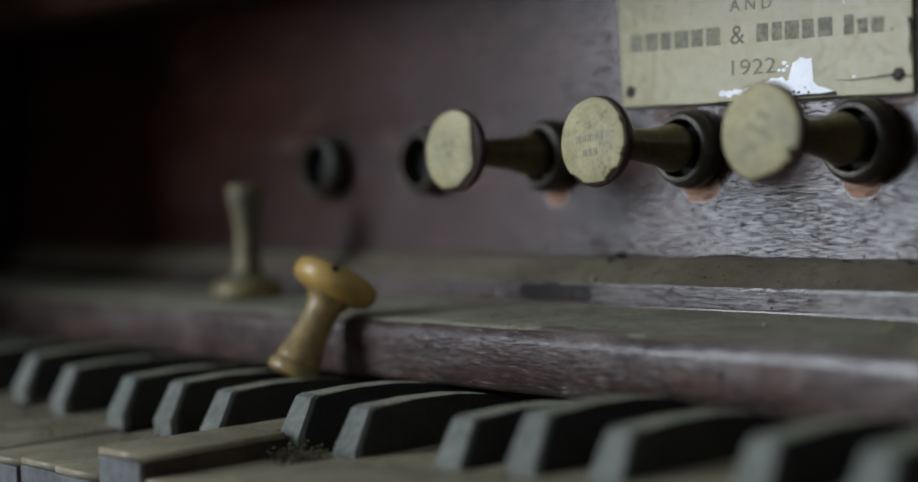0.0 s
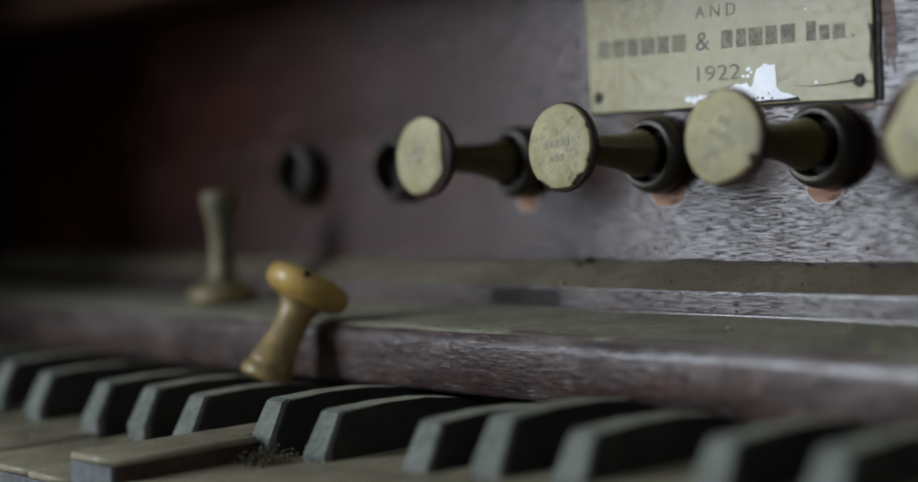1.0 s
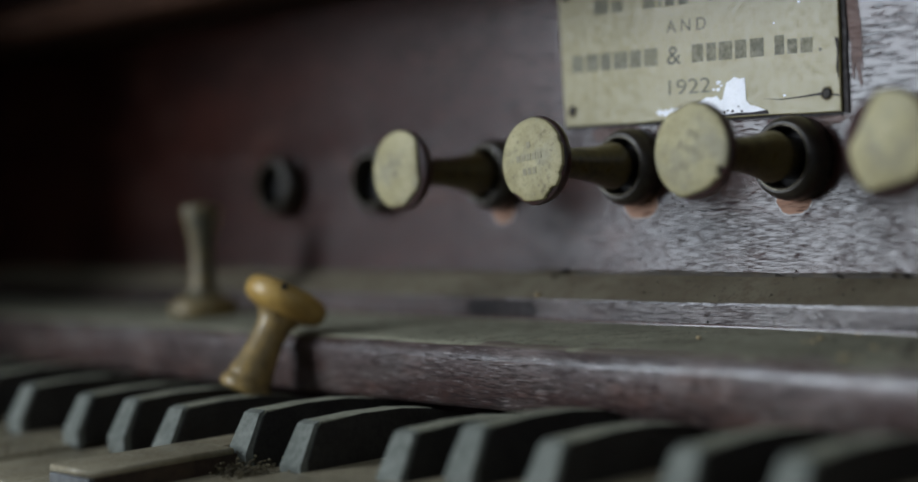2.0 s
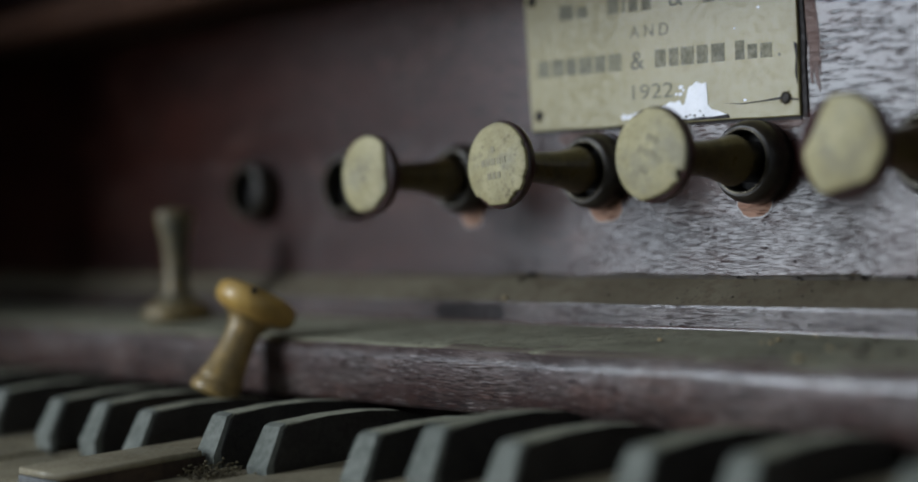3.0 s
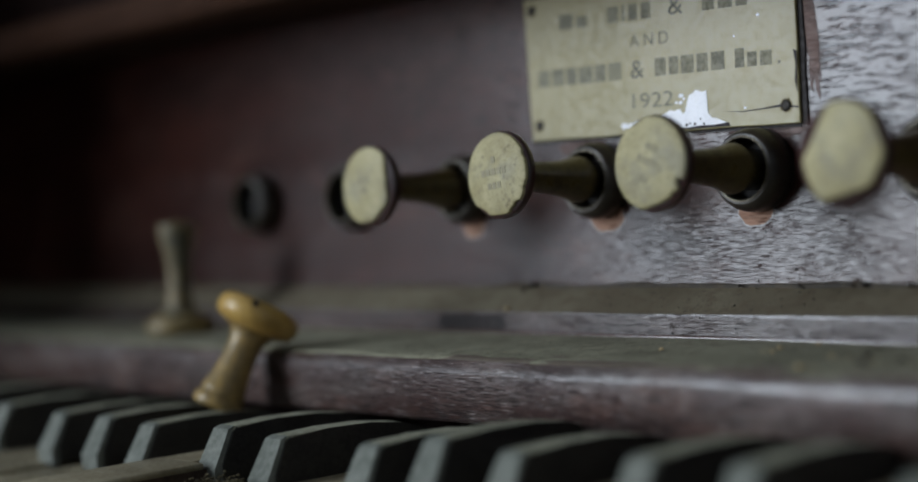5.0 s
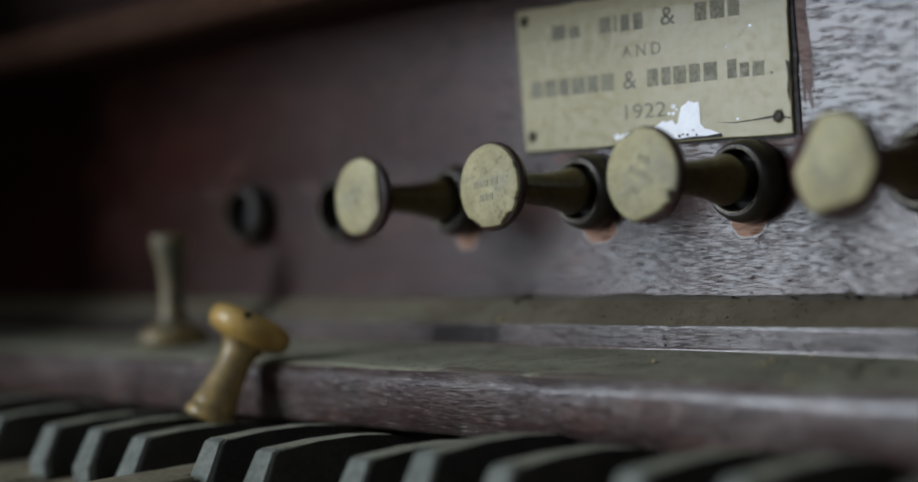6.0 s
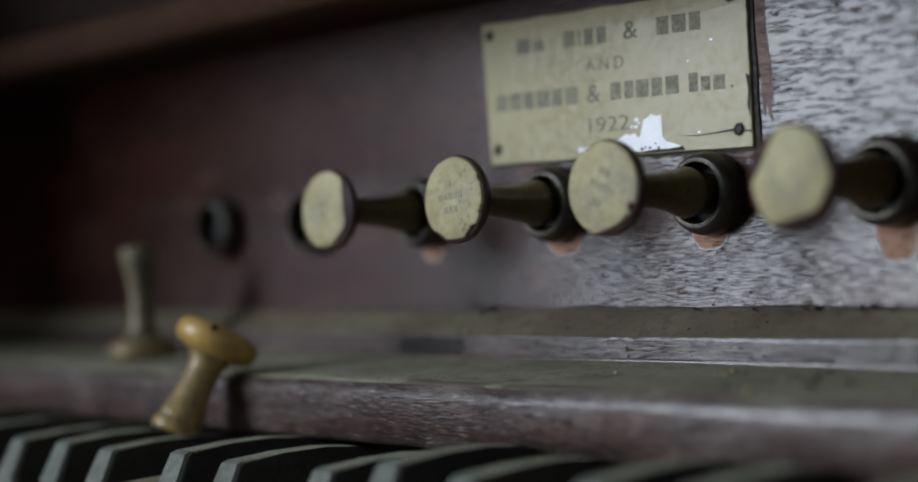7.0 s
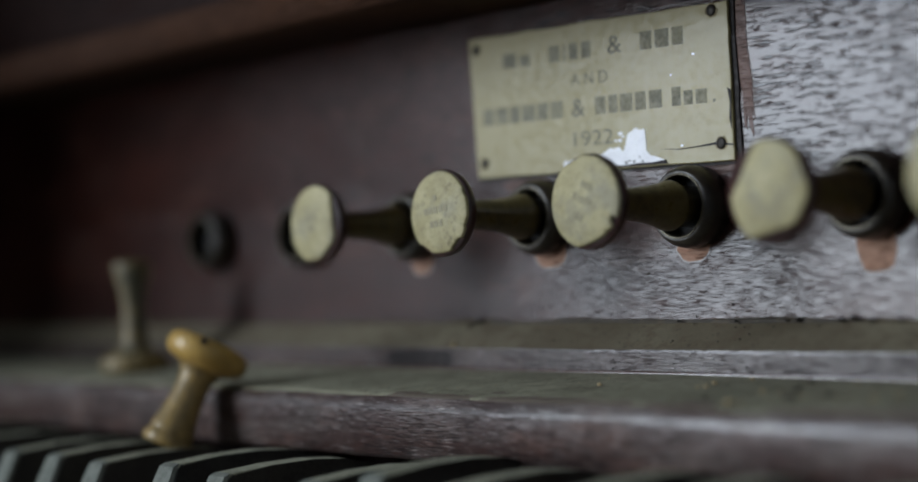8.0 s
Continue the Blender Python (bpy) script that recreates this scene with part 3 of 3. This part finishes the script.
    bars(0.0827, -0.019, ((0.1208, 0.1260, 0.0055), (0.1272, 0.1326, 0.0055), (0.1338, 0.1382, 0.0055), (0.1394, 0.1454, 0.0055), (0.1464, 0.1512, 0.0055), (0.1524, 0.1580, 0.0055), (0.1720, 0.1764, 0.0055), (0.1778, 0.1814, 0.0055), (0.1826, 0.1876, 0.0055), (0.1888, 0.1930, 0.0055), (0.1944, 0.1994, 0.0055), (0.2034, 0.2068, 0.0057), (0.2080, 0.2114, 0.0043), (0.2126, 0.2168, 0.0043), (0.2190, 0.2199, 0.0009)))
    shear = Matrix(((1, -0.03, 0, 0), (-0.019, 1, 0, 0), (0, 0, 1, 0), (0, 0, 0, 1)))

    def words(body, x, z, high, wide):
        """Lettering of a given height and width, its foot centred on x and z."""
        cu = bpy.data.curves.new("lettering", "FONT")
        cu.body, cu.size, cu.extrude = " ".join(body) if body == "AND" else body, 0.01, 0.00003
        tmp = new("lettering_source", cu)
        me = bpy.data.meshes.new_from_object(tmp.evaluated_get(bpy.context.evaluated_depsgraph_get()))
        bpy.data.objects.remove(tmp)
        xs, ys = [v.co.x for v in me.vertices], [v.co.y for v in me.vertices]
        fit = Matrix.Diagonal((wide / (max(xs) - min(xs)), high / (max(ys) - min(ys)), 1, 1)) @ Matrix.Translation((-(max(xs) + min(xs)) / 2, -min(ys), 0))
        me.transform(shear @ fit)
        me.materials.clear()
        me.materials.append(INK if body == "&" else BAR_INK)
        o = new("lettering", me)
        o.parent = p
        o.location = (x, z, 0.00164)

    words("AND", 0.1695, 0.0916, 0.0038, 0.0158)
    words("1922", 0.1711, 0.0721, 0.0047, 0.0168)
    words("&", 0.1804, 0.0999, 0.0055, 0.0058)
    words("&", 0.1648, 0.0817, 0.0056, 0.0055)
    chip = [(0.1735, 0.0684), (0.1752, 0.0692), (0.1779, 0.0706), (0.1800, 0.0703), (0.1819, 0.0707), (0.1832, 0.0692), (0.1842, 0.0696), (0.1847, 0.0719), (0.1856, 0.0745), (0.1870, 0.0750), (0.1884, 0.0759), (0.1905, 0.0752), (0.1924, 0.0754), (0.1927, 0.0720), (0.1930, 0.0686), (0.1946, 0.0672), (0.1975, 0.0664), (0.2002, 0.0653), (0.1950, 0.0648), (0.1900, 0.0647), (0.1795, 0.0649), (0.1750, 0.0668)]
    c = part("chip", slab([(x + 0.0003 * noise.noise((x * 700, z * 700, 3)), z) for x, z in chip], 0.00012), WHITE, p, "white patch where the surface has flaked off")
    c.location = (0, 0, 0.0016)
    under = [(0.1790, 0.0643), (0.2015, 0.0641), (0.2008, 0.0653), (0.1955, 0.0649), (0.1900, 0.0651), (0.1850, 0.0648), (0.1800, 0.0650)]
    u = part("chip_edge", slab(under, 0.00018), EDGE_DARK, p, "dark broken edge under the white patch")
    u.location = (0, 0, 0.0016)
    specks = [(0.1594, 0.0671, 0.0013), (0.1618, 0.0668, 0.0016), (0.1641, 0.0673, 0.0012), (0.1662, 0.0670, 0.0014), (0.1690, 0.0672, 0.0016), (0.1712, 0.0676, 0.0010), (0.1824, 0.0747, 0.0009), (0.1823, 0.0726, 0.0008), (0.1806, 0.0727, 0.0006), (0.1835, 0.0737, 0.0005), (0.2118, 0.0958, 0.0005), (0.2030, 0.0905, 0.0003), (0.2070, 0.0690, 0.0005)]
    for x, z, r in specks:
        s = part("fleck", slab(ragged(r, r * 0.7, 9, 0.3, x * 500), 0.0001), WHITE, p)
        s.location = (x, z, 0.0016)
    for x, z, r in ((0.1848, 0.0656, 0.0006), (0.1862, 0.0660, 0.0004), (0.1880, 0.0657, 0.0005), (0.1902, 0.0670, 0.0003), (0.1915, 0.0655, 0.0004)):
        s = part("fleck", slab(ragged(r, r * 0.8, 9, 0.4, x * 700), 0.0001), EDGE_DARK, p, "dark speck on the white patch")
        s.location = (x, z, 0.00172)
    crack = [(0.1988, 0.0686), (0.2060, 0.0681), (0.2130, 0.0684), (0.2200, 0.0690), (0.2262, 0.0680), (0.2262, 0.0675), (0.2205, 0.0682), (0.2130, 0.0680), (0.2060, 0.0678)]
    k = part("crack", slab(crack, 0.0001), IRON, p, "dark crack running to the screw")
    k.location = (0, 0, 0.0016)


name_plate()

# ---- keys ----
KW, KEY_ZERO = 0.0241, -0.002 - 3.87 * 0.0241
FRONT, SHARP_FRONT = -0.1668, -0.1190


def key_z(x):
    """The keyboard sags a little in its middle."""
    return 0.020 * x if x > 0 else -0.026 * x


def natural_key(i):
    x0 = KEY_ZERO + i * KW
    j = random.Random(i * 7 + 3)
    z = -0.0340 + (key_z(x0) if x0 < 0.05 else 0.044 * (x0 - 0.05) + 0.0010) + j.uniform(-0.0004, 0.0004)
    tilt = j.uniform(-0.4, 0.4)
    if i == 7:
        z, tilt = -0.0255, 0.0
    elif i == 8:
        z = -0.0320
    k = thing("natural_key", pose(x0, 0, z, 0, tilt, 0), "natural organ key with dirty cream ivory" if i != 7 else "natural organ key standing proud of its neighbours", "organ key", "natural keys")
    left = 0.0062 if i % 7 in (1, 2, 4, 5, 6) else 0.0006
    right = 0.0062 if i % 7 in (0, 1, 3, 4, 5) else 0.0006
    front = FRONT + j.uniform(-0.001, 0.001)
    body = [(0.0006, front + 0.001), (KW - 0.0006, front + 0.001), (KW - 0.0006, SHARP_FRONT + 0.001), (KW - right, SHARP_FRONT + 0.001), (KW - right, -0.045), (left, -0.045), (left, SHARP_FRONT + 0.001), (0.0006, SHARP_FRONT + 0.001)]
    bm = slab(body, 0.0170)
    b = part("body", bm, KEY_WOOD, k, "dark dusty wooden key body")
    b.location = (0, 0, -0.0190)
    cover = [(0.0004, front), (KW - 0.0004, front), (KW - 0.0004, SHARP_FRONT - 0.0006), (0.0004, SHARP_FRONT - 0.0006)]
    c = part("cover", slab(cover, 0.0020, 0.0005), KEY_IVORY, k, "dirty cream ivory head", True)
    c.location = (0, 0, -0.0020)
    tail = [(left + 0.0002, SHARP_FRONT - 0.0004), (KW - right - 0.0002, SHARP_FRONT - 0.0004), (KW - right - 0.0002, -0.046), (left + 0.0002, -0.046)]
    t = part("tail", slab(tail, 0.0019, 0.0003), KEY_IVORY, k)
    t.location = (0, 0, -0.0020)
    f = part("front", box(0.0008, KW - 0.0008, front - 0.0006, front + 0.0012, -0.0185, -0.0022, 0.0003), KEY_FRONT, k, "grey soiled key front")


def prism(side):
    """A bar across x from (y, z, half width) rows."""
    bm = bmesh.new()
    l = [bm.verts.new((-w, y, z)) for y, z, w in side]
    r = [bm.verts.new((w, y, z)) for y, z, w in side]
    bm.faces.new(l)
    bm.faces.new(r)
    for a in range(len(side)):
        b = (a + 1) % len(side)
        bm.faces.new((l[a], l[b], r[b], r[a]))
    return bm


# how far single sharps sit off their even place, sideways and in height
SETTLED = {0: (0.0008, 0.0020), 1: (-0.0010, 0.0), 3: (-0.0018, 0.0004), 4: (0.0008, 0.0004), 5: (0.0010, -0.0009), 7: (0.0017, 0.0), 8: (-0.0010, -0.0018), 10: (-0.0010, -0.0019), 11: (-0.0006, 0.0012), 12: (0.0, -0.0011)}


def sharp_key(i, off):
    j = random.Random(i * 13 + int(off * 100))
    dx, dz = SETTLED.get(i, (0.0, 0.0))
    x = KEY_ZERO + (i + off) * KW + dx
    k = tagged(new("sharp_key"), "black ebony sharp with grey dust on its top and sloped front", "organ key", "sharp keys")
    k.matrix_world = pose(x, 0, -0.0342 + key_z(x) + dz, 0, 0, j.uniform(-0.3, 0.3))
    body = prism([(-0.1155, 0.0, 0.0051), (-0.1155, 0.0060, 0.0050), (-0.1108, 0.0152, 0.0043), (-0.1090, 0.0165, 0.0042), (-0.0950, 0.0169, 0.0042), (-0.0800, 0.0165, 0.0042), (-0.0680, 0.0150, 0.0042), (-0.0600, 0.0126, 0.0042), (-0.0460, 0.0085, 0.0042), (-0.0460, 0.0, 0.0051)])
    bmesh.ops.bevel(body, geom=[e for e in body.edges if abs(e.verts[0].co.x - e.verts[1].co.x) < 0.002 and min(v.co.z for v in e.verts) > 0.002], offset=0.0006, segments=2, affect="EDGES", profile=0.5)
    ob = part("block", body, [EBONY, TOP_DUST_LIT], k)
    for p in ob.data.polygons:
        p.material_index = 1 if p.normal.z > 0.75 else 0
    nose = prism([(-0.11555, -0.001, 0.0052), (-0.1180, -0.001, 0.0049), (-0.1182, 0.0048, 0.0049), (-0.1176, 0.0056, 0.0047), (-0.1130, 0.0138, 0.0041), (-0.1119, 0.0158, 0.0038), (-0.1096, 0.0166, 0.0036), (-0.11085, 0.01525, 0.0043), (-0.11555, 0.0060, 0.0050)])
    bmesh.ops.bevel(nose, geom=[e for e in nose.edges if abs(e.verts[0].co.x - e.verts[1].co.x) > 0.005 and e.verts[0].co.y < -0.1175], offset=0.0003, segments=1, affect="EDGES")
    part("sloped_front", nose, KEY_DUST, k, "pale dusty sloped front")


for ki in range(-8, 22):
    natural_key(ki)
    if ki % 7 not in (2, 6):
        sharp_key(ki, {0: 0.89, 1: 1.11, 3: 0.87, 4: 1.0, 5: 1.13}[ki % 7])

# ---- loose knobs ----
LOOSE = [(0.0, 0.0), (0.0, 0.0080), (0.0008, 0.0086), (0.0034, 0.0086), (0.0042, 0.0076), (0.0050, 0.0074), (0.0058, 0.0077), (0.0068, 0.0075), (0.0090, 0.0068), (0.0140, 0.0060), (0.0200, 0.0055), (0.0245, 0.0057), (0.0280, 0.0076), (0.0288, 0.0098), (0.0300, 0.0128), (0.0320, 0.0142), (0.0345, 0.0144), (0.0366, 0.0136), (0.0378, 0.0116), (0.0382, 0.0)]
AXIS_FOOT, AXIS_HEAD = Vector((0.0470, -0.0815, -0.0172)), Vector((0.0512, -0.0676, 0.0084))


def loose_knob():
    turn = (AXIS_HEAD - AXIS_FOOT).to_track_quat("Z", "Y").to_matrix().to_4x4()
    k = thing("loose_knob", Matrix.Translation(AXIS_FOOT) @ turn, "yellow boxwood knob leaning on the ledge above the keys", "organ stop")
    part("stem", lathe(LOOSE[:13] + [(0.0282, 0.0)], 40), STEM_BOXWOOD, k, "", True)
    part("head", lathe([(0.0281, 0.0)] + LOOSE[12:], 40), BOXWOOD, k, "rounded boxwood head", True)
    away = turn.inverted().to_3x3() @ Vector((0.78, -0.50, 0.5))
    away.z = 0
    away.normalize()
    # A black plug on the head paints the hole's shade.
    h = part("screw_hole", lathe([(-0.0010, 0.0), (-0.0010, 0.0013), (0.0003, 0.0012), (0.0004, 0.0)], 16), BLACK, k, "small black plug painting the darkness of a hole")
    tilt = (away + Vector((0, 0, 0.6))).to_track_quat("Z", "Y")
    h.location, h.rotation_mode = away * 0.0138 + Vector((0, 0, 0.0362)), "QUATERNION"
    h.rotation_quaternion = tilt


def standing_knob():
    k = thing("standing_knob", pose(-0.0455, -0.0352, ledge_z(-0.0352), -1.7, 0, 0), "dusty pale wooden knob standing upside down on the ledge", "organ stop")
    part("head", lathe([(0.0, 0.0), (0.0, 0.0125), (0.0012, 0.0132), (0.0035, 0.0136), (0.0057, 0.0126), (0.0072, 0.0098), (0.0082, 0.0076), (0.0084, 0.0)], 40), OLD_BOXWOOD, k, "", True)
    part("stem", lathe([(0.0083, 0.0), (0.0081, 0.0075), (0.0090, 0.0065), (0.0107, 0.0054), (0.0156, 0.0046), (0.0234, 0.0045), (0.0302, 0.0052), (0.0361, 0.0067), (0.0395, 0.0074), (0.0417, 0.0076), (0.0429, 0.0071), (0.0440, 0.0)], 40), OLD_BOXWOOD, k, "", True)


loose_knob()
standing_knob()

# ---- grit, crumbs and fluff ----


def scatter(name, places, mat, label):
    bm = bmesh.new()
    for x, y, z, r in places:
        z = ledge_z(y) if z == 0 else z
        made = bmesh.ops.create_icosphere(bm, subdivisions=1, radius=r)
        for v in made["verts"]:
            v.co = v.co * (1 + 0.5 * noise.noise(v.co * 900 + Vector((x * 999, y * 999, 0))))
            v.co.z *= 0.7
            v.co += Vector((x, y, z + r * 0.35))
    tagged(link(name, bm, mat), label, "debris", kind="stuff")


rng = random.Random(5)
crumbs = [(0.239, -0.031, 0, 0.0008), (0.2365, -0.0315, 0, 0.0006), (0.237, -0.025, 0, 0.0010), (0.243, -0.027, 0, 0.0006), (0.265, -0.054, 0, 0.0012), (0.243, -0.016, 0, 0.0009), (0.277, -0.045, 0, 0.0014), (0.2745, -0.044, 0, 0.0011), (0.279, -0.046, 0, 0.0009), (0.270, -0.033, 0, 0.0011), (0.264, -0.019, 0, 0.0012), (0.284, -0.039, 0, 0.0013), (0.278, -0.018, 0, 0.0007), (0.114, -0.0090, 0.0098, 0.0012)]
crumbs += [(0.275 + rng.gauss(0, 0.02), -0.040 + rng.gauss(0, 0.006), 0, rng.uniform(0.0003, 0.0008)) for _ in range(45)]
crumbs += [(rng.uniform(0.0, 0.40), rng.uniform(-0.054, -0.011), 0, rng.uniform(0.0001, 0.0003)) for _ in range(200)]
scatter("crumbs", crumbs, GRIT, "brown crumbs and grit lying in the dust")
edge = [(rng.uniform(0.05, 0.40), -0.0098 + rng.uniform(-0.0004, 0.0004), rng.choice((0.0, 0.0088)), rng.uniform(0.00012, 0.0003)) for _ in range(70)]
for ex, ey, ez, er in ((0.1175, -0.0006, 0.0172, 0.0013), (0.1190, 0.0002, 0.0172, 0.0010), (0.1150, -0.0012, 0.0160, 0.0008), (0.2658, 0.0003, 0.0172, 0.0012), (0.2439, -0.0002, 0.0168, 0.0007), (0.2471, -0.0002, 0.0168, 0.0008), (0.2624, -0.0001, 0.0168, 0.0009), (0.2716, -0.0001, 0.0168, 0.0010), (0.2800, -0.0004, 0.0166, 0.0009), (0.2870, -0.0001, 0.0168, 0.0007), (0.2260, -0.0003, 0.0168, 0.0006), (0.2050, -0.0003, 0.0168, 0.0006)):
    edge += [(ex + rng.gauss(0, 0.0005), ey, ez, er), (ex + rng.gauss(0, 0.0010), ey, ez, er * 0.6)]
edge += [(rng.uniform(0.18, 0.36), -0.0099 - rng.uniform(0, 0.0003), rng.uniform(0.0025, 0.0085), rng.uniform(0.0002, 0.00045)) for _ in range(40)]
edge += [(rng.uniform(0.1, 0.40), rng.uniform(-0.008, 0.0), 0, rng.uniform(0.00012, 0.00036)) for _ in range(90)]
edge = [(x, y, 0.0162 + y * 0.69 if z == 0 and y > -0.0085 else z, r) for x, y, z, r in edge]
scatter("grit", edge, IRON, "dark specks along the moulding")
fluff = [(0.108 + rng.gauss(0, 0.007), -0.1225 + rng.gauss(0, 0.0035), -0.0325 + abs(rng.gauss(0, 0.0016)), rng.uniform(0.0002, 0.0006)) for _ in range(620)]
fluff += [(rng.uniform(-0.05, 0.07), rng.uniform(-0.150, -0.1205), -0.0316, rng.uniform(0.0002, 0.0006)) for _ in range(60)]
scatter("dust_fluff", fluff, FLUFF, "clump of dust fluff and crumbs between the keys")
spots = []
for _ in range(70):
    sx, sz = rng.uniform(0.09, 0.34), 0.018 + abs(rng.gauss(0, 0.012))
    v = PANEL @ Vector((sx, -0.00005, sz))
    spots.append((v.x, v.y, v.z, rng.uniform(0.00012, 0.00042)))
scatter("panel_specks", spots, IRON, "tiny dark specks stuck to the panel")
